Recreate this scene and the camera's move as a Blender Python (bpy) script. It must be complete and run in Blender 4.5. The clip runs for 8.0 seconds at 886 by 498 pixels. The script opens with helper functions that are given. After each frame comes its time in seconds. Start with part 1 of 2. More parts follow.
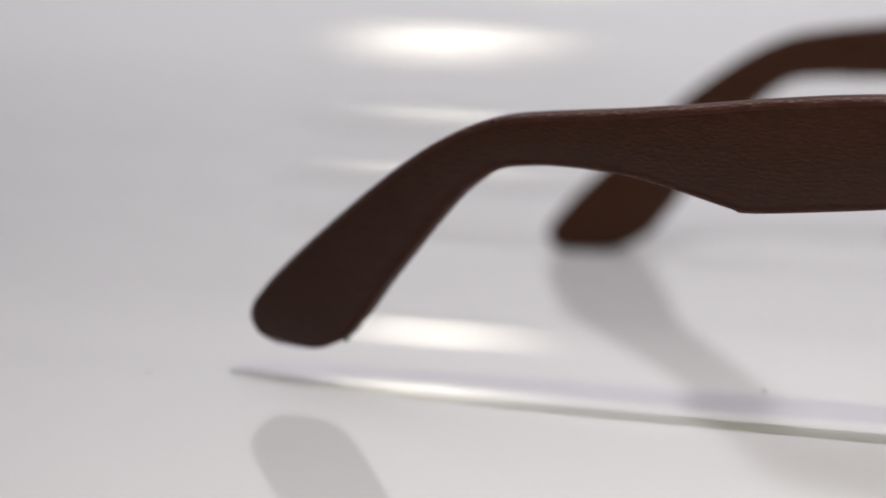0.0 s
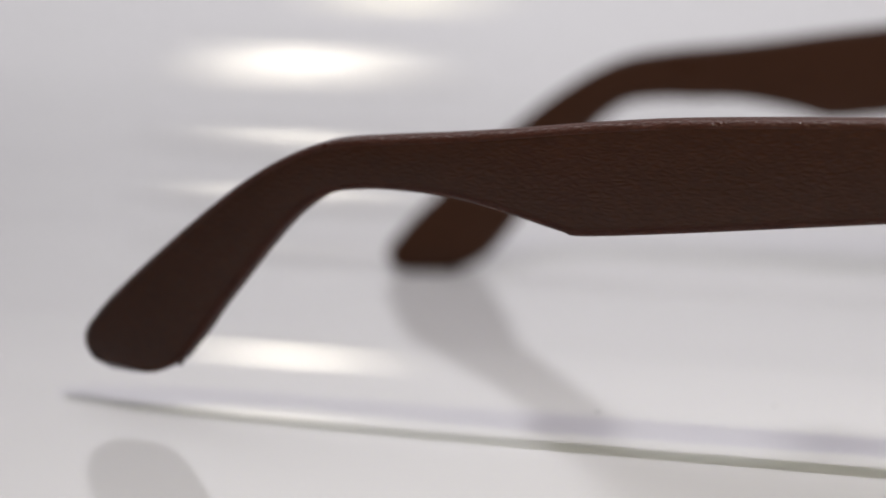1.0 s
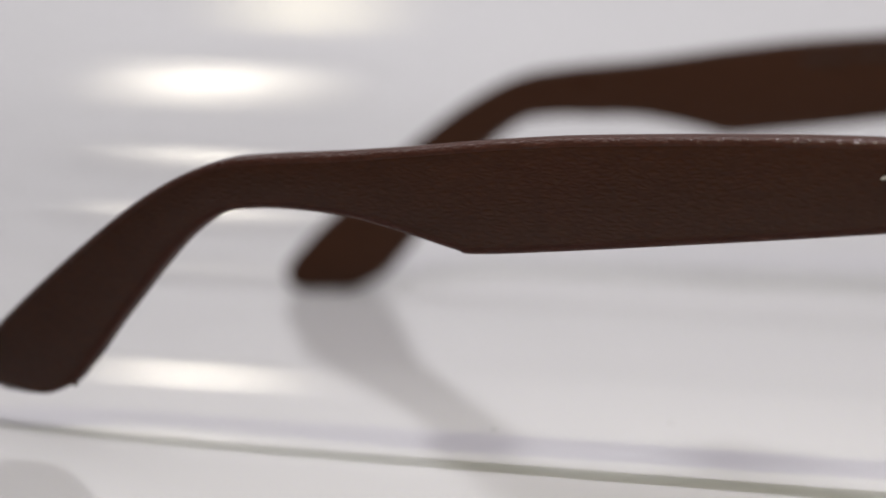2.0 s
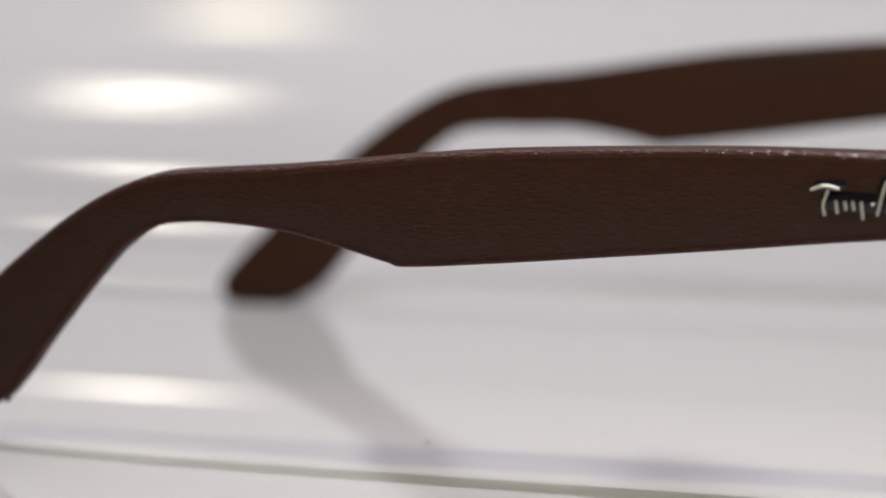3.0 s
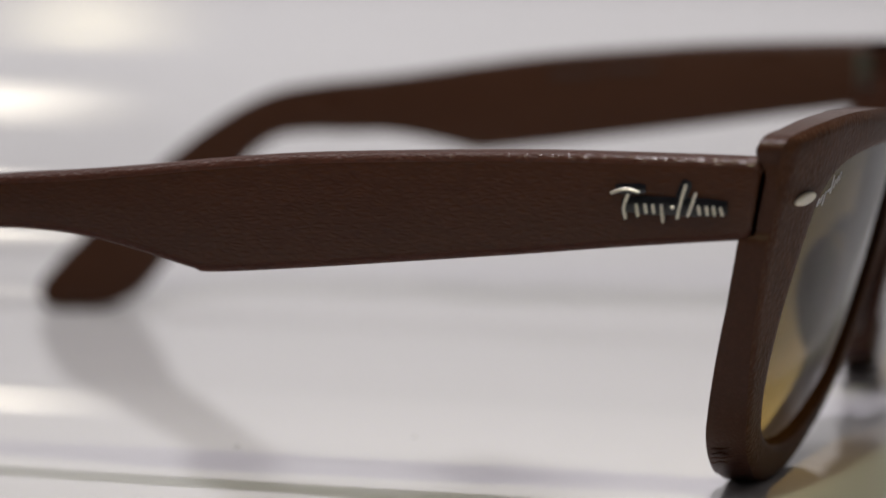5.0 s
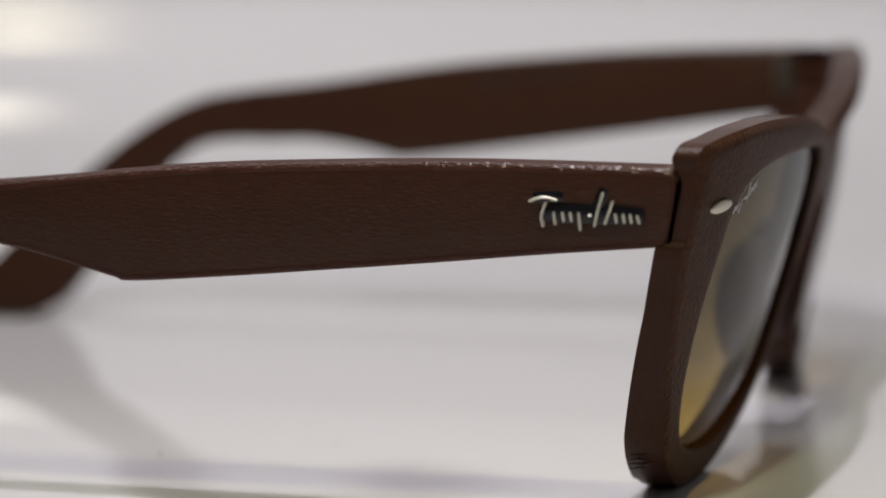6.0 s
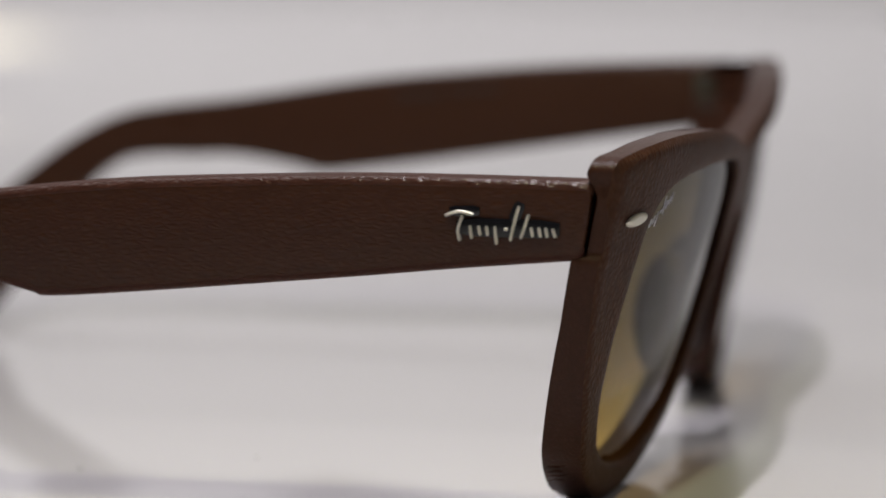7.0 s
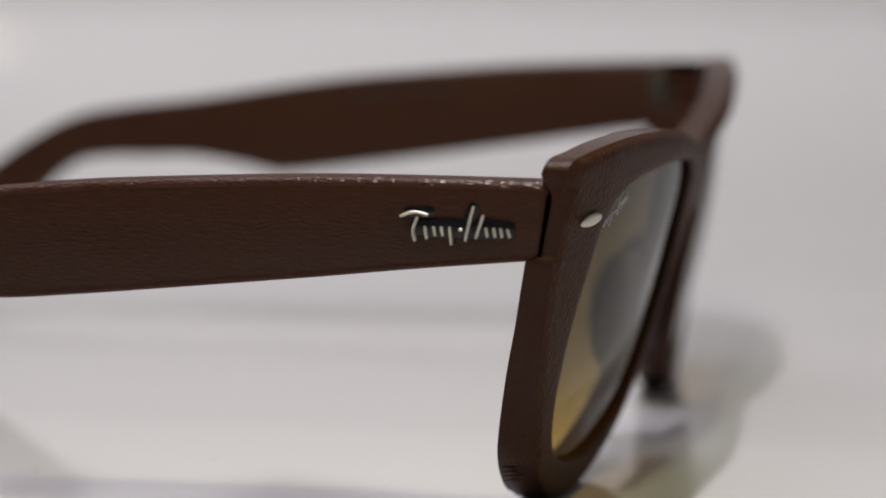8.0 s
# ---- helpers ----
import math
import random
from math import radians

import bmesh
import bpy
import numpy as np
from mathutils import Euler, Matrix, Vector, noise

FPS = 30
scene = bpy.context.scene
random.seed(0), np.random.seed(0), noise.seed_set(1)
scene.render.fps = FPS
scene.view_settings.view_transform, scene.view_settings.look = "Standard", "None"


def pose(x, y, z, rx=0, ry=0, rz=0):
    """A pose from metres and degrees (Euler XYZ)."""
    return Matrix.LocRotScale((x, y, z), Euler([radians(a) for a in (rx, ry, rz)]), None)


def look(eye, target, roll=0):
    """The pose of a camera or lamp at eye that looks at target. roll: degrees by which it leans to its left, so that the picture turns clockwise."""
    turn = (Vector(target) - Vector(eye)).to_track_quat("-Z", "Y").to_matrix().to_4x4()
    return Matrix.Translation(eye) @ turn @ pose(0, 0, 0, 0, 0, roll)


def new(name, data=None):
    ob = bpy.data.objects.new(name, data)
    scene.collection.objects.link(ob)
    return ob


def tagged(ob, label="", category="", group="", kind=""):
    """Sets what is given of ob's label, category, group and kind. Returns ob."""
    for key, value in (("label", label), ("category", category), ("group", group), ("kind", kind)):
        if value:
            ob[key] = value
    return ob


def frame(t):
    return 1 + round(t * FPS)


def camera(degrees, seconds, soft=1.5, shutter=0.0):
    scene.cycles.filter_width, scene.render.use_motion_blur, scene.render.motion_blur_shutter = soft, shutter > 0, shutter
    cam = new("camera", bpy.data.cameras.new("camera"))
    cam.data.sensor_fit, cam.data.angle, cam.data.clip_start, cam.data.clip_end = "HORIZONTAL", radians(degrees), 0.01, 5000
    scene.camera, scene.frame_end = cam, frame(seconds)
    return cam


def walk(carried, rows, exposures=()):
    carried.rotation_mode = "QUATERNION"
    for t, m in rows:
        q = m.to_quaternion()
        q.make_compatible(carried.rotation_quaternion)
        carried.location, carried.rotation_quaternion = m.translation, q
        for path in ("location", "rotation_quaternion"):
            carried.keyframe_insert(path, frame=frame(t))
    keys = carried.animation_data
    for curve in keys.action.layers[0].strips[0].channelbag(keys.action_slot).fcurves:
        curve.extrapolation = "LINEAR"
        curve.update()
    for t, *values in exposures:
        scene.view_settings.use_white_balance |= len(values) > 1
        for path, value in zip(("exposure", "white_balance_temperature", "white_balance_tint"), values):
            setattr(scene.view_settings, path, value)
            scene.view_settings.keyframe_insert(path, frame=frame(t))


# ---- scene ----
# A pair of brown leather-covered sunglasses on a glossy white sheet, passed by a close camera.
MM = 0.001

# ---- camera ----
cam = camera(16.604, 8.0, soft=1.7)
cam.data.dof.use_dof = True
cam.data.dof.focus_distance = 0.354
cam.data.dof.aperture_fstop = 12.0
# seconds, x, y, z, pitch, roll, yaw
ROWS = [
    (0.0, 0.03738, -0.40675, 0.07956, -9.187, -0.105, 22.908),
    (0.5, 0.03912, -0.40656, 0.08007, -8.998, -0.205, 21.422),
    (1.0, 0.04068, -0.40612, 0.08048, -8.863, -0.244, 20.254),
    (1.5, 0.04179, -0.40544, 0.08052, -8.705, -0.244, 19.287),
    (3.0, 0.04384, -0.40508, 0.08114, -8.368, 0.042, 17.420),
    (3.5, 0.04520, -0.40488, 0.08113, -8.354, 0.054, 16.848),
    (4.0, 0.04693, -0.40410, 0.08111, -8.320, -0.026, 16.221),
    (4.5, 0.04871, -0.40400, 0.08113, -8.285, -0.080, 15.493),
    (5.0, 0.04989, -0.40395, 0.08106, -8.263, -0.101, 14.709),
    (6.5, 0.05389, -0.40622, 0.08243, -8.134, -0.077, 12.956),
    (7.0, 0.05503, -0.40640, 0.08240, -7.973, -0.073, 12.312),
    (7.5, 0.05584, -0.40660, 0.08249, -7.960, -0.021, 11.858),
    (8.0, 0.05566, -0.40679, 0.08259, -7.981, 0.018, 11.530),
]
walk(cam, [(t, pose(x, y, z, 90 + pitch, roll, yaw)) for t, x, y, z, pitch, roll, yaw in ROWS],
     exposures=[(0.0, -0.02, 6420, 10.5), (3.0, -0.10, 6520, 10.5), (8.0, -0.18, 6620, 10.5)])

# ---- world and lamps ----
world = bpy.data.worlds.new("world")
scene.world = world
world.use_nodes = True
world.node_tree.nodes["Background"].inputs["Color"].default_value = (0.9, 0.9, 1.0, 1)
world.node_tree.nodes["Background"].inputs["Strength"].default_value = 0.05


def lamp(name, kind, where, aim, watts, size, colour):
    data = bpy.data.lights.new(name, kind)
    data.energy, data.color = watts, colour
    if kind == "AREA":
        data.shape, data.size = "DISK", size
    else:
        data.shadow_soft_size = size
    ob = new(name, data)
    ob.matrix_world = look(where, aim)
    return ob


# small cool lamp close above the glasses, a weaker warm one in front of it
lamp("key_lamp", "POINT", (-0.019, -0.092, 0.280), (0, 0, 0), 1.94, 0.003, (0.95, 0.91, 1.0))
lamp("warm_lamp", "POINT", (0.008, -0.150, 0.210), (0, 0, 0), 0.64, 0.006, (1.0, 0.988, 0.63))
# two unseen fill lamps overhead; the soft spot is added to brighten the far part
lamp("overhead_fill", "AREA", (-0.55, 0.50, 1.12), (-0.45, 0.55, 0), 4.3, 1.0, (0.985, 0.975, 1.0))
spot = lamp("far_fill_spot", "SPOT", (-0.24, 0.58, 1.12), (-0.33, 0.76, 0), 25.0, 0.10, (0.985, 0.97, 0.985))
spot.data.spot_size, spot.data.spot_blend = radians(86), 1.0

# ---- materials ----


class Nodes:
    """A short way to write a node material."""

    def __init__(self, name):
        self.mat = bpy.data.materials.new(name)
        self.mat.use_nodes = True
        self.tree = self.mat.node_tree
        self.shader = self.tree.nodes["Principled BSDF"]
        self.out = self.tree.nodes["Material Output"]

    def add(self, kind, values=None, **attrs):
        node = self.tree.nodes.new(kind)
        for key, value in attrs.items():
            setattr(node, key, value)
        for key, value in (values or {}).items():
            if isinstance(value, bpy.types.NodeSocket):
                self.tree.links.new(value, node.inputs[key])
            else:
                node.inputs[key].default_value = value
        return node

    def set(self, **values):
        for key, value in values.items():
            socket = self.shader.inputs[key.replace("_", " ")]
            if isinstance(value, bpy.types.NodeSocket):
                self.tree.links.new(value, socket)
            else:
                socket.default_value = value
        return self

    def ramp(self, fac, stops):
        node = self.add("ShaderNodeValToRGB", {"Fac": fac})
        while len(node.color_ramp.elements) < len(stops):
            node.color_ramp.elements.new(0.5)
        for el, (at, colour) in zip(node.color_ramp.elements, stops):
            el.position, el.color = at, (*colour, 1)
        return node.outputs["Color"]

    def coords(self, scale=(1, 1, 1), turn=(0, 0, 0)):
        tc = self.add("ShaderNodeTexCoord")
        return self.add("ShaderNodeMapping", {"Vector": tc.outputs["Object"], "Scale": scale, "Rotation": turn}).outputs["Vector"]


def leather(name, stretch, dark, light, relief, rough, spec):
    n = Nodes(name)
    v = n.coords(stretch)
    grain = n.add("ShaderNodeTexVoronoi", {"Vector": v, "Scale": 1500.0, "Randomness": 1.0}, feature="DISTANCE_TO_EDGE")
    fine = n.add("ShaderNodeTexNoise", {"Vector": v, "Scale": 1500.0, "Detail": 5.0, "Roughness": 0.65})
    broad = n.add("ShaderNodeTexNoise", {"Vector": v, "Scale": 130.0, "Detail": 4.0})
    crease = n.add("ShaderNodeMapRange", {"Value": grain.outputs["Distance"], "From Min": 0.0, "From Max": 0.42})
    height = n.add("ShaderNodeMath", {0: crease.outputs["Result"], 1: fine.outputs["Fac"]}, operation="MULTIPLY_ADD")
    height.inputs[2].default_value = 0.0
    mix = n.add("ShaderNodeMath", {0: broad.outputs["Fac"], 1: 0.35, 2: height.outputs[0]}, operation="MULTIPLY_ADD")
    bump = n.add("ShaderNodeBump", {"Height": mix.outputs[0], "Strength": relief, "Distance": 0.00016})
    even = n.add("ShaderNodeMapRange", {"Value": broad.outputs["Fac"], "To Min": 0.38, "To Max": 0.62})
    tone = n.add("ShaderNodeMath", {0: fine.outputs["Fac"], 1: even.outputs["Result"]}, operation="MULTIPLY")
    # tone runs a little darker towards the creases of the grain
    worn = n.add("ShaderNodeMapRange", {"Value": crease.outputs["Result"], "To Min": 0.85, "To Max": 1.08})
    grained = n.add("ShaderNodeMath", {0: tone.outputs[0], 1: worn.outputs["Result"]}, operation="MULTIPLY")
    colour = n.ramp(grained.outputs[0], [(0.10, dark), (0.40, light)])
    shine = n.add("ShaderNodeMapRange", {"Value": broad.outputs["Fac"], "To Min": rough - 0.06, "To Max": rough + 0.06})
    n.set(Base_Color=colour, Roughness=shine.outputs["Result"], Normal=bump.outputs["Normal"], Specular_IOR_Level=spec)
    return n.mat


LEATHER_SIDE = leather("leather_side", (0.45, 1, 1.2), (0.038, 0.0150, 0.0088), (0.063, 0.0245, 0.0141), 0.6, 0.21, 0.18)
# base lighter than the sides: some of the face's sheen is put into it
LEATHER_FRONT = leather("leather_front", (1, 0.8, 0.5), (0.040, 0.0170, 0.0088), (0.088, 0.0375, 0.0195), 1.1, 0.46, 0.07)
LEATHER_EDGE = leather("leather_edge", (1, 0.8, 0.8), (0.035, 0.0140, 0.0085), (0.057, 0.0225, 0.0135), 0.4, 0.36, 0.12)
LEATHER_TOP = leather("leather_top", (0.6, 1, 1), (0.040, 0.0150, 0.0105), (0.066, 0.0250, 0.0170), 0.8, 0.50, 0.08)
LEATHER_WORN = leather("leather_worn", (0.6, 1, 1), (0.040, 0.0155, 0.0100), (0.068, 0.0250, 0.0170), 1.0, 0.29, 0.27)
LEATHER_LINING = leather("leather_lining", (0.45, 1, 1.2), (0.034, 0.0148, 0.0086), (0.0565, 0.0242, 0.0138), 0.5, 0.30, 0.14)


def metal(name, colour, rough):
    n = Nodes(name)
    noise_tex = n.add("ShaderNodeTexNoise", {"Vector": n.coords(), "Scale": 2500.0, "Detail": 3.0})
    shine = n.add("ShaderNodeMapRange", {"Value": noise_tex.outputs["Fac"], "To Min": rough - 0.06, "To Max": rough + 0.1})
    n.set(Base_Color=(*colour, 1), Metallic=1.0, Roughness=shine.outputs["Result"])
    return n.mat


SILVER = metal("silver", (0.72, 0.69, 0.61), 0.55)
HINGE_METAL = metal("hinge_metal", (0.10, 0.10, 0.08), 0.5)


def plain(name, colour, rough, spec=0.5):
    n = Nodes(name)
    noise_tex = n.add("ShaderNodeTexNoise", {"Vector": n.coords(), "Scale": 9.0, "Detail": 6.0})
    dark = tuple(c * 0.94 for c in colour)
    n.set(Base_Color=n.ramp(noise_tex.outputs["Fac"], [(0.3, dark), (0.7, colour)]), Roughness=rough, Specular_IOR_Level=spec)
    return n.mat


BLACK_ENAMEL = plain("black_enamel", (0.008, 0.008, 0.011), 0.18)
DARK_PRINT = plain("dark_print", (0.020, 0.0085, 0.0055), 0.5)
WHITE_PRINT = plain("white_print", (0.55, 0.56, 0.62), 0.6)
WALL_PAINT = plain("wall_paint", (0.90, 0.89, 0.89), 0.8, 0.2)
CARD_GREY = plain("card_grey", (0.12, 0.115, 0.112), 0.8, 0.2)
BROWN_PLASTIC = plain("brown_plastic", (0.022, 0.0095, 0.0060), 0.35)
INNER_RIM = plain("inner_rim", (0.022, 0.0095, 0.0060), 0.8, 0.08)
DUST = plain("dust", (0.25, 0.24, 0.23), 0.9)


# slope of the sheet's shallow waves in degrees, by the distance y in metres
WAVES = [(-0.30, 0.0), (-0.15, -0.25), (-0.090, -0.4), (-0.072, 0.0), (-0.057, -0.12), (-0.044, 0.78), (-0.034, 0.75), (-0.024, 0.36), (-0.016, -0.02), (-0.009, -0.45), (-0.001, -1.3), (0.014, -1.0),
         (0.034, -0.4), (0.048, 0.65), (0.061, 1.28), (0.075, 1.12), (0.090, 1.10), (0.108, 1.65), (0.122, 2.40), (0.138, 2.0), (0.155, 2.05), (0.180, 2.62), (0.201, 3.62), (0.225, 3.15),
         (0.270, 3.60), (0.309, 4.25), (0.332, 5.05), (0.356, 6.35), (0.378, 6.74), (0.430, 6.1), (0.490, 6.4), (0.550, 6.9), (0.600, 7.4), (0.640, 7.8), (0.668, 8.25), (0.690, 8.8),
         (0.715, 9.5), (0.740, 10.0), (0.780, 10.6), (0.9, 12.0)]


def white_sheet():
    n = Nodes("white_sheet")
    v = n.coords()
    broad = n.add("ShaderNodeTexNoise", {"Vector": v, "Scale": 6.0, "Detail": 4.0})
    smear = n.add("ShaderNodeTexNoise", {"Vector": n.coords((0.5, 2, 1)), "Scale": 60.0, "Detail": 5.0})
    shine = n.add("ShaderNodeMapRange", {"Value": smear.outputs["Fac"], "To Min": 0.01, "To Max": 0.04})
    colour = n.ramp(broad.outputs["Fac"], [(0.3, (0.635, 0.625, 0.63)), (0.7, (0.665, 0.655, 0.66))])
    # the sheet lies in shallow waves across y
    sep = n.add("ShaderNodeSeparateXYZ", {"Vector": v})
    wander = n.add("ShaderNodeTexNoise", {"Vector": n.coords((1, 0.3, 1)), "Scale": 5.0, "Detail": 1.0})
    along = n.add("ShaderNodeMath", {0: wander.outputs["Fac"], 1: 0.012, 2: sep.outputs["Y"]}, operation="MULTIPLY_ADD")
    lo, hi, top = WAVES[0][0], WAVES[-1][0], 16.0
    at = n.add("ShaderNodeMapRange", {"Value": along.outputs[0], "From Min": lo + 0.006, "From Max": hi + 0.006})
    wave = n.add("ShaderNodeFloatCurve", {"Value": at.outputs["Result"]})
    points = wave.mapping.curves[0].points
    while len(points) < len(WAVES):
        points.new(0.5, 0.5)
    for p, (y, slope) in zip(points, WAVES):
        p.location = ((y - lo) / (hi - lo), 0.5 + math.tan(radians(slope)) / (2 * math.tan(radians(top))))
    wave.mapping.update()
    back = n.add("ShaderNodeMapRange", {"Value": wave.outputs[0], "To Min": math.tan(radians(top)), "To Max": -math.tan(radians(top))})
    sway = n.add("ShaderNodeMapRange", {"Value": wander.outputs["Fac"], "To Min": -0.02, "To Max": 0.02})
    tilt = n.add("ShaderNodeCombineXYZ", {"X": sway.outputs["Result"], "Y": back.outputs["Result"], "Z": 1.0})
    normal = n.add("ShaderNodeVectorMath", {0: tilt.outputs[0]}, operation="NORMALIZE")
    n.set(Base_Color=colour, Roughness=shine.outputs["Result"], Normal=normal.outputs[0], IOR=1.43)
    return n.mat


WHITE_SHEET = white_sheet()


def tinted_glass(name, coated):
    """A graded tint, grey-brown above and amber below, with a glossy coat."""
    n = Nodes(name)
    tc = n.add("ShaderNodeTexCoord")
    sep = n.add("ShaderNodeSeparateXYZ", {"Vector": tc.outputs["Object"]})
    fac = n.add("ShaderNodeMapRange", {"Value": sep.outputs["Z"], "From Min": 0.004, "From Max": 0.041})
    tint = n.ramp(fac.outputs["Result"], [(0.0, (0.74, 0.61, 0.33)), (0.4, (0.43, 0.36, 0.215)), (1.0, (0.265, 0.24, 0.18))])
    clear = n.add("ShaderNodeBsdfTransparent", {"Color": tint})
    if not coated:
        n.tree.links.new(clear.outputs[0], n.out.inputs["Surface"])
        return n.mat
    gloss = n.add("ShaderNodeBsdfGlossy", {"Color": (1, 1, 1, 1), "Roughness": 0.03})
    fres = n.add("ShaderNodeFresnel", {"IOR": 1.18})
    mix = n.add("ShaderNodeMixShader", {0: fres.outputs[0], 1: clear.outputs[0], 2: gloss.outputs[0]})
    n.tree.links.new(mix.outputs[0], n.out.inputs["Surface"])
    return n.mat


LENS, LENS_BACK = tinted_glass("lens_coated", True), tinted_glass("lens_inside", False)


def glowing(name, colour, strength, half):
    """A frosted lamp cover, brightest in its middle."""
    n = Nodes(name)
    tc = n.add("ShaderNodeTexCoord")
    scaled = n.add("ShaderNodeVectorMath", {0: tc.outputs["Object"], 1: (1 / half[0], 0, 1 / half[1])}, operation="MULTIPLY")
    away = n.add("ShaderNodeVectorMath", {0: scaled.outputs[0]}, operation="LENGTH")
    fade = n.add("ShaderNodeMapRange", {"Value": away.outputs["Value"], "From Min": 1.0, "From Max": 0.0, "To Min": 0.0, "To Max": 1.0})
    power = n.add("ShaderNodeMath", {0: fade.outputs["Result"], 1: 1.6}, operation="POWER")
    glow = n.add("ShaderNodeMath", {0: power.outputs[0], 1: strength}, operation="MULTIPLY")
    n.set(Base_Color=(0.8, 0.8, 0.8, 1), Emission_Color=(*colour, 1), Emission_Strength=glow.outputs[0])
    return n.mat


# ---- mesh helpers ----


def part(name, bm, material, parent=None, label="", smooth=0.6, where=None, turn=True):
    """Links a bmesh as one mesh object under a thing or a part; edges sharper than smooth (radians) stay sharp."""
    bm.normal_update()
    if turn:
        bmesh.ops.recalc_face_normals(bm, faces=bm.faces)
    for f in bm.faces:
        f.smooth = True
    for e in bm.edges:
        e.smooth = len(e.link_faces) == 2 and e.calc_face_angle(0) < smooth
    mesh = bpy.data.meshes.new(name)
    bm.to_mesh(mesh)
    bm.free()
    mesh.materials.append(material)
    ob = new(name, mesh)
    if where is not None:
        ob.matrix_world = where
    if parent:
        ob.parent = parent
    if label:
        ob["label"] = label
    return ob


def spline(points, n):
    """n points along a smooth curve through the given ones."""
    p = [Vector(q) for q in points]
    p = [2 * p[0] - p[1], *p, 2 * p[-1] - p[-2]]
    out = []
    for i in range(n):
        u = i / (n - 1) * (len(p) - 3)
        k = min(int(u), len(p) - 4)
        s = u - k
        a, b, c, d = p[k:k + 4]
        out.append(0.5 * (2 * b + (c - a) * s + (2 * a - 5 * b + 4 * c - d) * s * s + (3 * b - a - 3 * c + d) * s ** 3))
    return out


def box(bm, lo, hi):
    made = bmesh.ops.create_cube(bm, size=1)["verts"]
    for v in made:
        v.co = Vector([lo[i] + (v.co[i] + 0.5) * (hi[i] - lo[i]) for i in range(3)])
    return made


def bevel(bm, width, segments=2):
    bmesh.ops.bevel(bm, geom=bm.edges[:], offset=width, segments=segments, affect="EDGES", profile=0.6)


# ---- the setting ----


def slab(name, lo, hi, material, label, category):
    bm = bmesh.new()
    box(bm, lo, hi)
    return tagged(part(name, bm, material), label, category, kind="structure")


slab("floor", (-1.6, -1.2, -0.02), (1.6, 1.02, 0), WHITE_SHEET, "glossy white plastic display surface with soft reflections", "display surface")
# added room out of view: pale surfaces that bounce light and brighten the sheet
slab("unseen_wall_back", (-1.6, 1.0, 0), (1.6, 1.04, 1.2), WALL_PAINT, "plain pale grey back wall, unseen, added for the sheet to mirror", "wall")
# unseen dark panel behind the camera, added so the leather mirrors little light
slab("dark_card", (-1.6, -1.24, -0.02), (1.6, -1.2, 1.2), CARD_GREY, "unseen plain dark grey panel that keeps the leather's reflections dark", "wall")
slab("unseen_wall_left", (-1.64, -1.24, -0.02), (-1.6, 1.04, 1.2), WALL_PAINT, "plain pale grey side wall, unseen, added to bounce light", "wall")
slab("unseen_wall_right", (1.6, -1.24, -0.02), (1.64, 1.04, 1.2), WALL_PAINT, "plain pale grey side wall, unseen, added to bounce light", "wall")
slab("ceiling", (-1.64, -1.24, 1.2), (1.64, 1.04, 1.24), WALL_PAINT, "plain pale grey ceiling, unseen, added to bounce light", "ceiling")


def light_bar(x, z, width, height, glow, colour, label):
    """A slim oval wall light; its reflection lies as a streak on the glossy sheet."""
    lamp_root = new("wall_light")
    lamp_root.location = (x, 1.0, z)
    bm = bmesh.new()
    bmesh.ops.create_uvsphere(bm, u_segments=32, v_segments=16, radius=0.5)
    for v in bm.verts:
        v.co = Vector((v.co.x * width, v.co.y * 0.012 - 0.004, v.co.z * height))
    part("diffuser", bm, glowing("glow", colour, glow, (width / 2, height / 2)), lamp_root)
    bm = bmesh.new()
    box(bm, (-width * 0.2, -0.004, -height * 0.2), (width * 0.2, 0, height * 0.2))
    part("base", bm, WALL_PAINT, lamp_root)
    tagged(lamp_root, label, "wall light", group="wall lights")


light_bar(-0.560, 0.220, 0.180, 0.015, 12.5, (1.0, 0.92, 0.76), "slim oval warm-white wall light, brightly lit")
light_bar(-0.505, 0.120, 0.150, 0.020, 6.5, (1.0, 0.90, 0.62), "slim oval amber-white wall light, dimly lit")

# ---- the sunglasses ----
glasses = tagged(new("sunglasses"), "brown leather-covered sunglasses with amber graded lenses, open on white surface", "sunglasses")


def ease(u):
    u = min(1, max(0, u))
    return u * u * (3 - 2 * u)


def lift(y, z):
    """The far side stands a little higher."""
    higher = 0.75 * min(1, max(0, y - 10) / 25) * min(1, max(0, 64 - y) / 6) * min(1, max(0, z - 39) / 4)
    return z * (1 + 0.012 * (y + 69) / 138) + higher - 0.9 * min(1, max(0, y - 56) / 7) * min(1, max(0, z - 39) / 5)


def face(y, z):
    """x of the front's face in mm: leaning forwards to the top, wrapped to the sides."""
    return -2.4 + (0.265 - 0.075 * min(1, max(0, y + 10) / 65)) * z - 6.0 * (abs(y) / 69) ** 2.5 - fall(y, z) + 0.03 * (y + 69) - saddle(y, z) + 0.5 * ease((y - 5) / 20)


def saddle(y, z):
    """How far the bridge lies back at its top."""
    return 1.2 * math.exp(-((y - 3) / 14) ** 2) * min(1, max(0, z - 28) / 12)


def fall(y, z):
    """How far the face turns back at the end pieces."""
    if y < 0:
        return 0.08 * max(0, -y - 60)
    return 0.43 * max(0, y - 58)


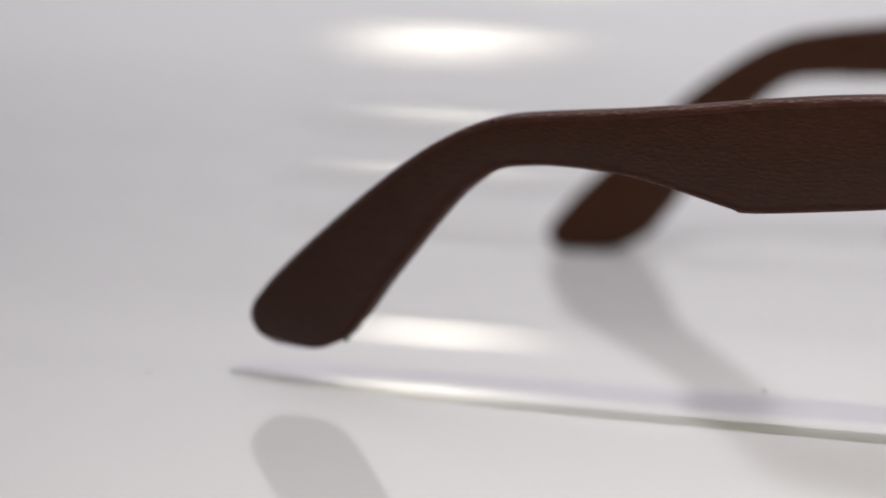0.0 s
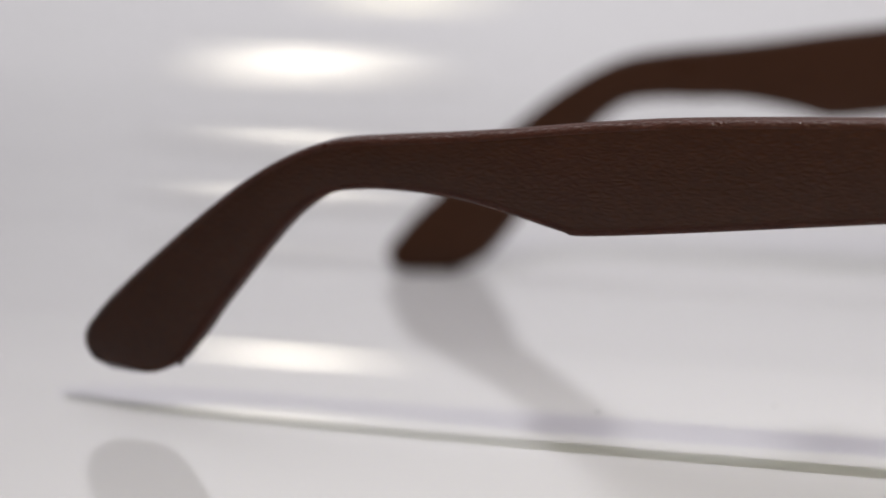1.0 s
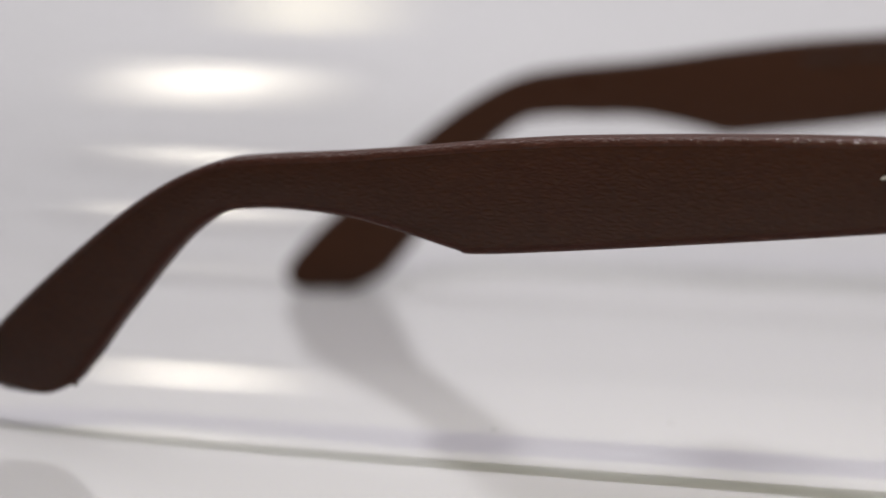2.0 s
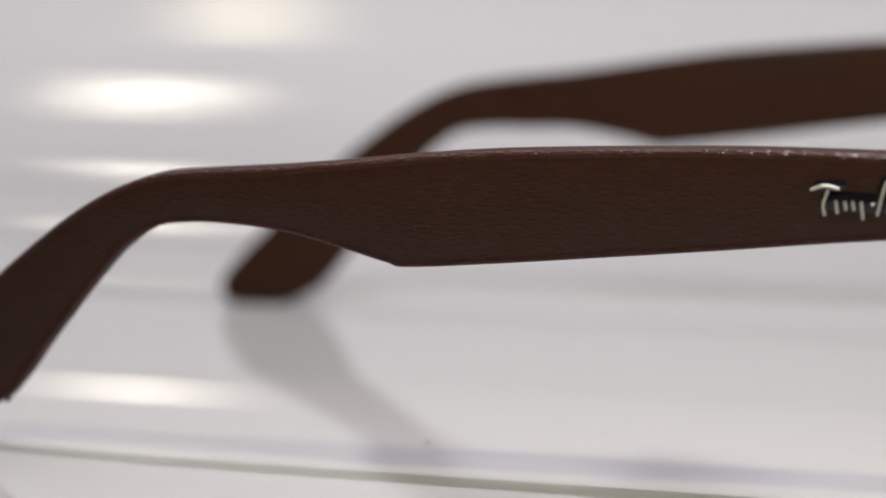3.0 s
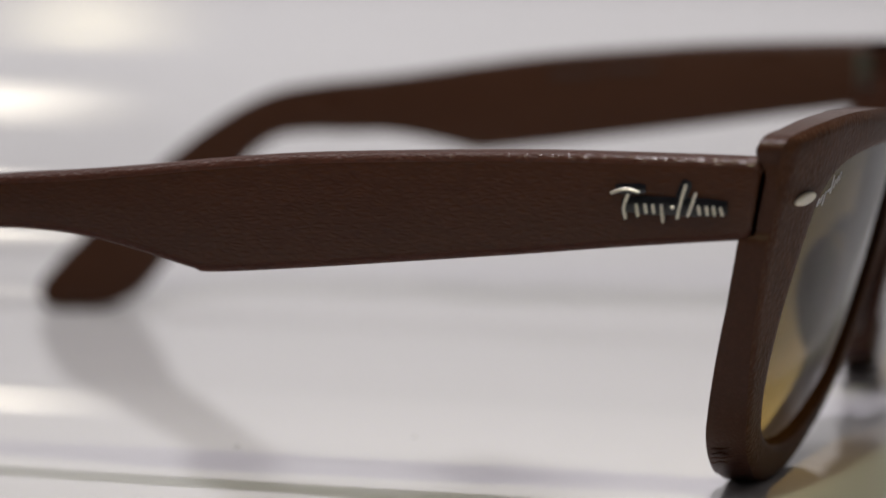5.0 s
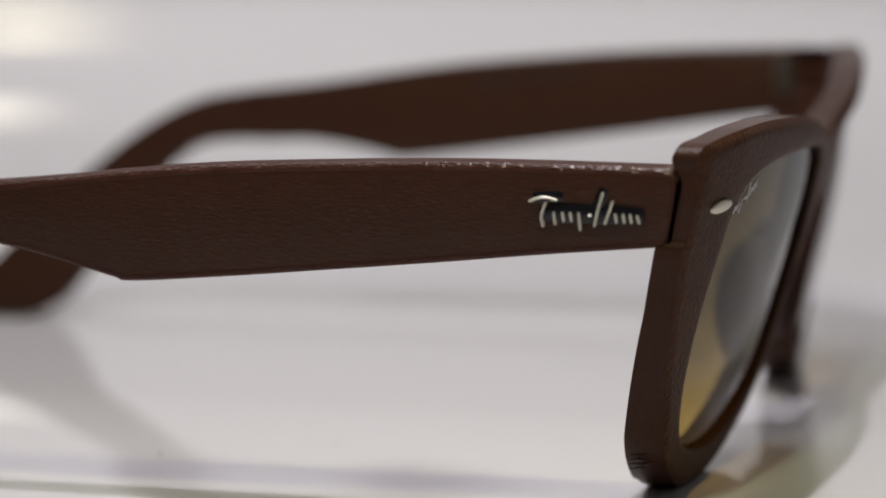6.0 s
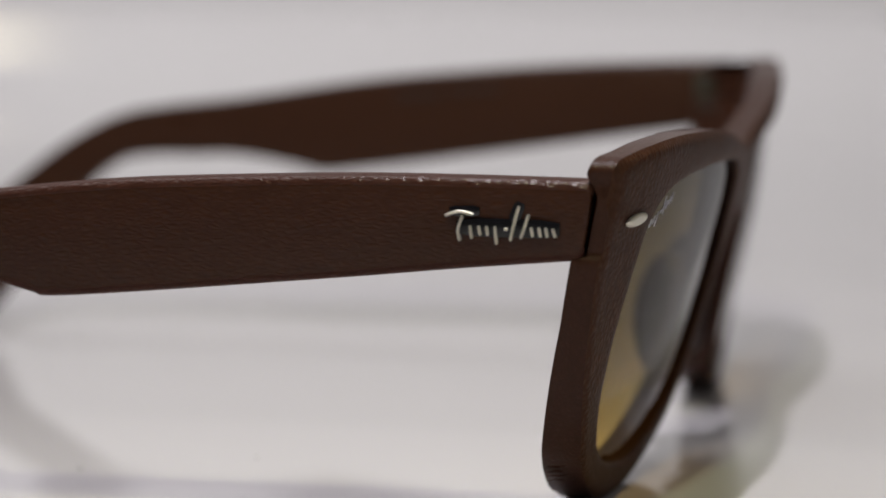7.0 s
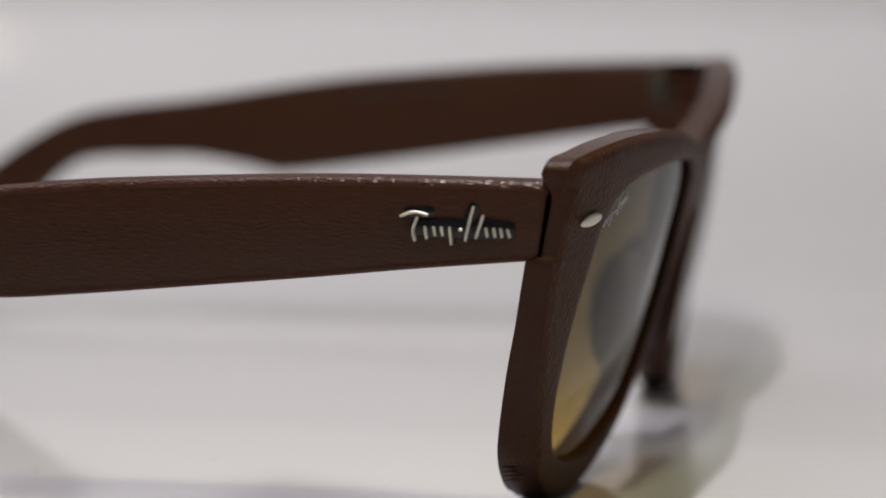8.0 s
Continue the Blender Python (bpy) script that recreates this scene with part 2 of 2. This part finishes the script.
RIM = [(0, 39.4), (6, 39.9), (15, 41.8), (30, 44.4), (46, 45.7), (58, 45.9), (66, 45.25), (69.3, 44.3), (70.0, 41), (69.3, 36.5), (68.2, 32), (66.3, 25.5), (64, 19),
       (60.6, 12), (57.0, 6.8), (51.4, 2.7), (44.4, 0.1), (36, 0), (27, 2.1), (18.2, 6.1), (12.6, 12.2), (10, 21), (7, 27.5), (3.6, 31), (0, 32)]
HOLE = [(12.5, 37), (16, 39), (24, 40), (34, 40.5), (46, 40.4), (53.2, 39.1), (56.8, 36), (58, 31), (58.6, 24), (57.4, 16), (54.2, 9.6), (49.6, 6.2),
        (43.6, 4.5), (36, 4.0), (27.5, 5.5), (18.8, 8.9), (13.9, 15.2), (11.6, 23.6), (11.6, 31)]
CENTRE = Vector((35, 23))


def reach(loop, angle, closed):
    """Distance from the lens centre to a loop, along an angle."""
    ray = Vector((math.cos(angle), math.sin(angle)))
    best = 0
    for i in range(len(loop) if closed else len(loop) - 1):
        a, b = loop[i] - CENTRE, loop[(i + 1) % len(loop)] - CENTRE
        e = b - a
        den = ray.x * e.y - ray.y * e.x
        if abs(den) > 1e-9:
            s = (a.x * e.y - a.y * e.x) / den
            u = (a.x * ray.y - a.y * ray.x) / den
            if s > 0 and -1e-6 <= u <= 1 + 1e-6:
                best = max(best, s)
    return best


rim_loop = [Vector((p.x, p.y)) for p in spline([(a, b, 0) for a, b in RIM], 220)]
rim_loop[0].x = rim_loop[-1].x = 0
rim_loop.append(Vector((0, 32)))
hole_pts = HOLE + [HOLE[0]]
hole_loop = [Vector((p.x, p.y)) for p in spline([(a, b, 0) for a, b in hole_pts], 160)][:-1]


# slope of the line from the lens centre at which the temple's seat begins
SHOULDER = math.tan(radians(17.35))


def thickness(y, z):
    """The front's depth; thinner where the temple butts against the end piece."""
    depth = 4.9
    if y < -50:
        depth += min(0.4, max(-0.4, (17 - z) * 0.05))
    if y < -65.5 and z - 23 > SHOULDER * (-y - 35):
        depth = 3.0 + 1.9 * ease((z - 40.0) / 3.4)
    if y > 61 and z > 33.2:
        depth = 11.4
    return depth - fall(y, z)


def front_mesh():
    bm = bmesh.new()
    angles = [2 * math.pi * i / 168 for i in range(168)]
    for p in ((0, 39.4), (0, 32)):
        d = Vector(p) - CENTRE
        angles.append(math.atan2(d.y, d.x) % (2 * math.pi))
    angles += [radians(a) for a in (16.3, 17.0, 17.3, 17.4, 17.7, 18.2, 20, 22, 24, 25, 26, 26.5, 27, 27.5, 28, 28.5, 29, 29.5, 30.5, 31, 31.5, 32.5, 33, 34)]
    angles.sort()
    steps = [0.0, 0.07, 0.2, 0.4, 0.6, 0.68, 0.74, 0.8, 0.87, 0.93, 1.0]
    for side in (-1, 1):
        grids = []
        for back in (False, True):
            rows = []
            for a in angles:
                way = Vector((math.cos(a), math.sin(a)))
                r0, r1 = reach(hole_loop, a, True), reach(rim_loop, a, True)
                row = []
                for s in steps:
                    q = CENTRE + way * (r0 + (r1 - r0) * s)
                    if q.x < 1e-3:
                        q.x = 0
                    y, z = side * q.x, q.y
                    # the end piece that faces the near temple is slimmer than the rim below it
                    if side < 0:
                        y += 0.8 * ease((math.degrees(a) - 16.6) / 1.1) * ease((31 - math.degrees(a)) / 3) * ease((q.x - 64) / 3)
                    # the face rounds off to the rim and to the lens
                    edge = min(s * (r1 - r0), (1 - s) * (r1 - r0) if q.x > 0.5 else 9)
                    round_off = 0.35 * max(0, 1 - edge / 0.8) ** 2
                    # the brow is rounded more broadly
                    brow = 1.0 * max(0, 1 - (1 - s) * (r1 - r0) / 2.2) ** 2 * ease((z - 37) / 3)
                    x = face(y, z)
                    round_off = max(round_off, 0 if back else brow)
                    x = x - thickness(y, z) + round_off * 0.7 if back else x - round_off
                    row.append(bm.verts.new(Vector((x, y, lift(y, z))) * MM))
                rows.append(row)
            grids.append(rows)
        n, k = len(angles), len(steps)
        for slot, rows in enumerate(grids):
            for i in range(n):
                for j in range(k - 1):
                    bm.faces.new((rows[i][j], rows[(i + 1) % n][j], rows[(i + 1) % n][j + 1], rows[i][j + 1])).material_index = slot
        for i in range(n):
            h = (i + 1) % n
            for j in (0, k - 1):
                quad = (grids[0][i][j], grids[0][h][j], grids[1][h][j], grids[1][i][j])
                if not all(abs(v.co.y) < 1e-6 for v in quad):
                    bm.faces.new(quad).material_index = 2 if j == 0 else 1
    bmesh.ops.remove_doubles(bm, verts=[v for v in bm.verts if abs(v.co.y) < 1e-6], dist=2e-5)
    return bm


front = part("frame_front", front_mesh(), LEATHER_FRONT, glasses, "brown leather-covered front with thick rims", smooth=0.7)
front.data.materials.append(LEATHER_EDGE)
front.data.materials.append(INNER_RIM)
mod = front.modifiers.new("bevel", "BEVEL")
mod.width, mod.segments, mod.limit_method, mod.angle_limit = 0.0006, 3, "ANGLE", radians(45)
mod.harden_normals = True


def lens_x(y, z, share):
    """x of a lens's curved front; share is the way from its centre to its edge."""
    return face(y, z) + saddle(y, z) + 1.5 * (1 - share ** 2) + 0.01 * (28 - z) * min(1, max(0, 45 - abs(y)) / 30)


def lens_mesh(side):
    bm = bmesh.new()
    rings, n = 12, 96
    for slot, depth in enumerate((1.4, 2.7)):
        last = None
        for r in range(1, rings + 1):
            ring = []
            for i in range(n):
                a = 2 * math.pi * i / n
                q = CENTRE + Vector((math.cos(a), math.sin(a))) * (reach(hole_loop, a, True) + 0.7) * (r / rings)
                y, z = side * q.x, q.y
                x = lens_x(y, z, r / rings) - depth
                ring.append(bm.verts.new(Vector((x, y, lift(y, z))) * MM))
            for i in range(n):
                h = (i + 1) % n
                if last:
                    bm.faces.new((last[i], last[h], ring[h], ring[i])).material_index = slot
            if not last:
                bm.faces.new(ring).material_index = slot
            last = ring
    for f in bm.faces:
        f.normal_update()
        if f.normal.x < 0:
            f.normal_flip()
    return bm


def nose_pad(side):
    """The smooth bump behind the rim, beside the nose."""
    bm = bmesh.new()
    bmesh.ops.create_uvsphere(bm, u_segments=32, v_segments=20, radius=1)
    for v in bm.verts:
        w = v.co.copy()
        z = 17.6 + 8.8 * w.z
        y = 11.6 + 2.2 * w.y - 0.22 * (z - 17.6)
        v.co = Vector((min(-0.2 + 5.0 * w.x, face(side * y, z) - 2.0), side * y, z)) * MM
    part("nose_pad", bm, BROWN_PLASTIC, front, "smooth dark brown nose pad")


nose_pad(-1)
nose_pad(1)


def leather_fold(z, x0, x1, rise):
    """A small gathered fold of leather low on the rim's outer side."""
    bm = bmesh.new()
    rings = []
    for i in range(9):
        u = i / 8
        zz = z + rise * u + 0.08 * math.sin(9 * u + z * 5)
        low, high = RIM[14], RIM[13]
        y = low[0] + (high[0] - low[0]) * (zz - low[1]) / (high[1] - low[1]) - 0.08
        x = face(-y, zz) - 4.9 + x0 + (x1 - x0) * u
        size = 0.14 * math.sin(math.pi * (0.08 + 0.84 * u))
        rings.append([bm.verts.new(Vector((x, -y - size * math.cos(a), zz + 0.8 * size * math.sin(a))) * MM) for a in (k * math.pi / 4 for k in range(8))])
    for a, b in zip(rings, rings[1:]):
        for i in range(8):
            bm.faces.new((a[i], a[(i + 1) % 8], b[(i + 1) % 8], b[i]))
    bm.faces.new(rings[0])
    bm.faces.new(rings[-1])
    part("leather_fold", bm, LEATHER_SIDE, front)


for z, x0, x1, rise in ((4.4, 0.4, 2.6, 0.3), (5.0, 0.3, 3.2, 0.4), (5.7, 0.4, 2.4, 0.2), (6.3, 0.3, 2.9, 0.4), (7.2, 0.4, 2.0, 0.1), (8.3, 0.3, 1.6, 0.2)):
    leather_fold(z, x0, x1, rise)

lenses = {}
for side in (-1, 1):
    lenses[side] = part("lens", lens_mesh(side), LENS, glasses, "clear lens graded from grey-brown to amber", turn=False)
    lenses[side].data.materials.append(LENS_BACK)

# control stations of a temple in mm: top x, z and bottom x, z, from the hinge to the tip
STATIONS = [(-0.9, 42.0, -2.5, 33.0), (-16, 42.1, -16, 31.7), (-29, 42.0, -29, 30.27), (-42.6, 41.5, -42.6, 28.87), (-56, 40.8, -56, 27.53), (-66.5, 39.8, -66.7, 26.65),
            (-70, 39.4, -69.3, 27.1), (-76, 38.7, -76.5, 29.05), (-84, 37.9, -83, 30.42), (-92.2, 37.3, -90, 30.92), (-98.3, 36.6, -95, 30.78), (-103.6, 34.9, -99.4, 29.9),
            (-108.9, 32.2, -103.8, 27.0), (-114.4, 28.5, -108.1, 22.6), (-120.4, 23.9, -111.9, 18.2), (-127, 18.5, -115.3, 14.2), (-132.1, 14.0, -118.1, 10.6), (-135.3, 10.6, -120.2, 8.2)]
TIP = [(-136.2, 8.2, -122.0, 6.5), (-135.2, 6.2, -125.2, 5.0), (-133.3, 4.8, -128.8, 4.5)]


def outer(x, inward=7):
    """|y| of a temple's outer side in mm: straight from the hinge, curving in past the ear bend."""
    return 69.2 - inward * (max(0, -72 - x) / 63) ** 2


def temple_mesh(side, drop=0.0):
    bm = bmesh.new()
    pairs = spline([(a, b, 0) for a, b, c, d in STATIONS], 150), spline([(c, d, 0) for a, b, c, d in STATIONS], 150)
    tips = spline([(a, b, 0) for a, b, c, d in STATIONS[-2:] + TIP], 40)[11:], spline([(c, d, 0) for a, b, c, d in STATIONS[-2:] + TIP], 40)[11:]
    tops, bottoms = [*pairs[0], *tips[0]], [*pairs[1], *tips[1]]
    # the butt end is rounded off over its first millimetre
    butt = (0.0, 0.05, 0.14, 0.28, 0.5)
    tops[:1], bottoms[:1] = ([row[0].lerp(row[1], f) for f in butt] for row in (tops, bottoms))
    rings = []
    for k, (t, b) in enumerate(zip(tops, bottoms)):
        thick = 4.6 - 0.6 * k / len(tops)
        length = (t - b).length
        end = min(1, 0.35 + 0.65 * (len(tops) - 1 - k) / 9)
        trim = (0.75, 0.42, 0.2, 0.07, 0.0)[min(k, 4)]
        length -= 2 * trim
        # the far temple is a little stouter past its bend
        length += min(1, drop) * (0.45 + 0.4 * ease((-80 - t.x) / 12))
        half, r = thick / 2 * end - 0.7 * trim, 1.0
        r = min(r, length / 2.2, half * 0.95)
        ring = []
        for corner, (su, sv) in enumerate(((1, 1), (-1, 1), (-1, -1), (1, -1))):
            for i in range(5):
                a = (corner + i / 4) * math.pi / 2
                u = su * (half - r) + r * math.cos(a)
                v = sv * (length / 2 - r) + r * math.sin(a)
                p = (t + b) / 2 + (t - b).normalized() * v
                # the leather swells very slightly between its edges
                swell = 0.12 * (1 - (v / (length / 2)) ** 2)
                y = outer(p.x, 10.3 if drop else 5.5) - thick / 2 + u + (swell if u > 0 else -swell) - 0.095 * (40 - p.y)
                # the far temple is a little deeper under its bend
                sag = 0.22 * min(1, drop) + 0.3 * drop * max(0, 1 - abs(p.x + 88) / 16) * max(0, -v / (length / 2))
                bend, back = max(0, -97 - p.x) / 36, min(1, max(0, -78 - p.x) / 22)
                proud = 0.3 * max(0, v / (length / 2)) * min(1, max(0, 106 + p.x) / 20)
                ring.append(bm.verts.new(Vector((p.x - 0.95 * drop * back, side * y, p.y - drop * bend - 0.12 * drop * back - sag + proud)) * MM))
        rings.append(ring)
    n = len(rings[0])
    for a, b in zip(rings, rings[1:]):
        for i in range(n):
            f = bm.faces.new((a[i], a[(i + 1) % n], b[(i + 1) % n], b[i]))
            # outer side, polished upper edge, dull top and underside, inner lining
            f.material_index = 1 if i < 3 else 2 if i in (3, 4, 14, 15, 16, 17, 18) else 3 if i < 14 else 0
    bm.faces.new(rings[0])
    bm.faces.new(rings[-1])
    return bm


near = part("temple", temple_mesh(-1), LEATHER_SIDE, glasses, "brown leather-covered temple with grain and worn edges", smooth=0.9)
far = part("temple", temple_mesh(1, 2.3), LEATHER_SIDE, glasses, "brown leather-covered temple resting its tip on the surface", smooth=0.9)
for temple in (near, far):
    for m in (LEATHER_WORN, LEATHER_TOP, LEATHER_LINING):
        temple.data.materials.append(m)
far.matrix_world = Matrix.Translation((-0.068, 0, 0.0276)) @ pose(0, 0, 0, 0, -2.55, 0) @ Matrix.Translation((0.068, 0, -0.0270))


def hinge(side, parent):
    bm = bmesh.new()
    box(bm, (-6.6 * MM, 62.8 * MM, 35.0 * MM), (-3.8 * MM, 65.2 * MM, 40.6 * MM))
    bevel(bm, 0.0004)
    for z in (36.2, 37.9, 39.6):
        bmesh.ops.create_cone(bm, cap_ends=True, segments=16, radius1=1.5 * MM, radius2=1.5 * MM, depth=1.4 * MM,
                              matrix=Matrix.Translation(Vector((-4.2, 62.4, z)) * MM))
    for v in bm.verts:
        v.co.y *= side
    part("hinge", bm, HINGE_METAL, parent, "dull grey metal hinge")


def gap_filler(side):
    """An added leather-covered block behind the joint, inside the temple, that keeps the gap dark."""
    bm = bmesh.new()
    dx = 0 if side < 0 else 1.5
    box(bm, ((-4.2 + dx) * MM, 58.5 * MM, 32.7 * MM), ((1.0 + dx) * MM, 64.4 * MM, 40.6 * MM))
    bevel(bm, 0.0006)
    for v in bm.verts:
        v.co.y *= side
    part("gap_filler", bm, LEATHER_SIDE, front)


gap_filler(-1)
gap_filler(1)
hinge(-1, near)
hinge(1, far)


def rivet():
    """A slim oval silver stud on the front."""
    bm = bmesh.new()
    bmesh.ops.create_uvsphere(bm, u_segments=28, v_segments=14, radius=1)
    for v in bm.verts:
        w = v.co.copy()
        y, z = -62.7 + 2.35 * w.x, 37.2 + 0.78 * w.y + 0.12 * w.x
        dome = max(-1, min(1, 1.35 * w.z))
        v.co = Vector((face(y, z) + 0.2 + 0.5 * dome, y, lift(y, z))) * MM
    part("rivet", bm, SILVER, front, "oval polished silver stud")


rivet()


def stroke(name, points, width, depth, base, material, parent, label=""):
    """A raised rounded bar along a line on the near temple's outer side; points are x, z in mm."""
    bm = bmesh.new()
    line = spline([(a, b, 0) for a, b in points], max(2, 6 * (len(points) - 1)))
    rows = []
    for i, p in enumerate(line):
        d = (line[min(i + 1, len(line) - 1)] - line[max(i - 1, 0)]).normalized()
        across = Vector((-d.y, d.x, 0)) * width / 2 * (0.7 if i in (0, len(line) - 1) else 1)
        rows.append([bm.verts.new(Vector((q.x, -69.2 - base - h, q.y)) * MM) for q, h in ((p - across, -0.3), (p - across, depth * 0.6), (p - across * 0.45, depth), (p + across * 0.45, depth), (p + across, depth * 0.6), (p + across, -0.3))])
    for a, b in zip(rows, rows[1:]):
        for i in range(5):
            bm.faces.new((a[i], a[i + 1], b[i + 1], b[i]))
    bm.faces.new(rows[0])
    bm.faces.new(rows[-1])
    return part(name, bm, material, parent, label)


# the maker's emblem as plain raised silver bars on black enamel
plate = stroke("emblem", [(-16.9, 36.7), (-4.9, 36.7)], 2.1, 0.18, 0.05, BLACK_ENAMEL, near, "black enamel emblem with silver bars")
stroke("enamel_tab", [(-17.7, 38.5), (-14.2, 38.6)], 1.2, 0.18, 0.05, BLACK_ENAMEL, plate)
stroke("enamel_tab", [(-10.3, 37.5), (-9.4, 39.7)], 1.3, 0.18, 0.05, BLACK_ENAMEL, plate)
for line in ([(-18.2, 38.0), (-16.6, 38.5), (-14.9, 38.2)], [(-16.2, 38.0), (-16.7, 36.4), (-16.5, 35.1)], [(-15.3, 36.9), (-15.1, 35.4)],
             [(-14.3, 36.9), (-14.1, 35.8)], [(-13.4, 36.9), (-13.2, 35.8)], [(-12.4, 36.9), (-12.2, 34.8)], [(-11.3, 36.6), (-10.9, 36.6)],
             [(-9.6, 39.3), (-10.1, 37.5), (-10.6, 35.3)], [(-8.5, 38.3), (-8.9, 37.0), (-9.4, 35.6)],
             [(-8.2, 36.9), (-8.0, 35.8)], [(-7.3, 36.9), (-7.1, 35.8)], [(-6.5, 36.9), (-6.3, 35.8)], [(-5.7, 36.8), (-5.4, 35.8)]):
    stroke("silver_bar", line, 0.37, 0.3, 0.18, SILVER, plate)


def lens_print():
    """The small pale mark printed on the lens, as plain bars that climb across its upper corner."""
    for y, z, tall, wide in ((-54.9, 35.6, 1.8, 0.36), (-54.1, 35.7, 0.9, 0.42), (-53.3, 36.0, 1.0, 0.34), (-52.5, 36.0, 1.6, 0.34), (-51.4, 36.8, 0.4, 0.6), (-50.5, 37.4, 2.1, 0.36),
                             (-49.7, 37.4, 1.0, 0.42), (-48.8, 37.8, 0.9, 0.42), (-48.0, 38.1, 1.0, 0.36)):
        bm = bmesh.new()
        ring = []
        for dy, dz in ((-0.5, -0.5), (0.5, -0.5), (0.5, 0.5), (-0.5, 0.5)):
            py, pz = y + dy * wide + 0.5 * dz, z + dz * tall
            d = Vector((-py, pz)) - CENTRE
            share = d.length / (reach(hole_loop, math.atan2(d.y, d.x), True) + 0.7)
            ring.append(bm.verts.new(Vector((lens_x(py, pz, share) - 1.34, py, lift(py, pz))) * MM))
        bm.faces.new(ring)
        ext = bmesh.ops.extrude_face_region(bm, geom=bm.faces[:])
        bmesh.ops.translate(bm, verts=[v for v in ext["geom"] if isinstance(v, bmesh.types.BMVert)], vec=(0.00004, 0, 0))
        part("printed_bar", bm, WHITE_PRINT, lenses[-1], "pale printed bar on the lens")


lens_print()


def inner_print():
    """Faint dark writing inside the far temple, as plain bars."""
    for x0, x1, z in ((-55.0, -47.5, 38.4), (-46.5, -38.0, 38.9), (-54.6, -43.0, 36.4)):
        bm = bmesh.new()
        box(bm, (x0 * MM, 64.38 * MM, (z - 0.45) * MM), (x1 * MM, 64.62 * MM, (z + 0.45) * MM))
        part("printed_bar", bm, DARK_PRINT, far, "dark brown printed bar")


inner_print()

# ---- small details ----


def nub():
    """A burr of leather under the near temple's tip."""
    bm = bmesh.new()
    bmesh.ops.create_icosphere(bm, subdivisions=2, radius=0.45 * MM)
    for v in bm.verts:
        v.co = v.co * (1 + 0.35 * noise.noise(v.co * 4000)) + Vector((-121.9, -61.0, 6.5)) * MM
    part("leather_nub", bm, LEATHER_SIDE, near)


nub()


def speck(x, y, size):
    bm = bmesh.new()
    bmesh.ops.create_icosphere(bm, subdivisions=2, radius=size)
    for v in bm.verts:
        v.co = Vector((v.co.x * 1.5, v.co.y, v.co.z * 0.5 + size * 0.4)) * (1 + 0.3 * noise.noise(v.co * 9000 + Vector((x, y, 0)) * 900))
    ob = part("dust_speck", bm, DUST)
    ob.location = (x, y, 0)
    tagged(ob, "tiny grey dust speck on the white surface", "dust", group="dust specks")


for x, y, size in ((-0.0722, -0.0420, 0.00022), (-0.150, -0.062, 0.0002), (-0.052, -0.030, 0.00016)):
    speck(x, y, size)
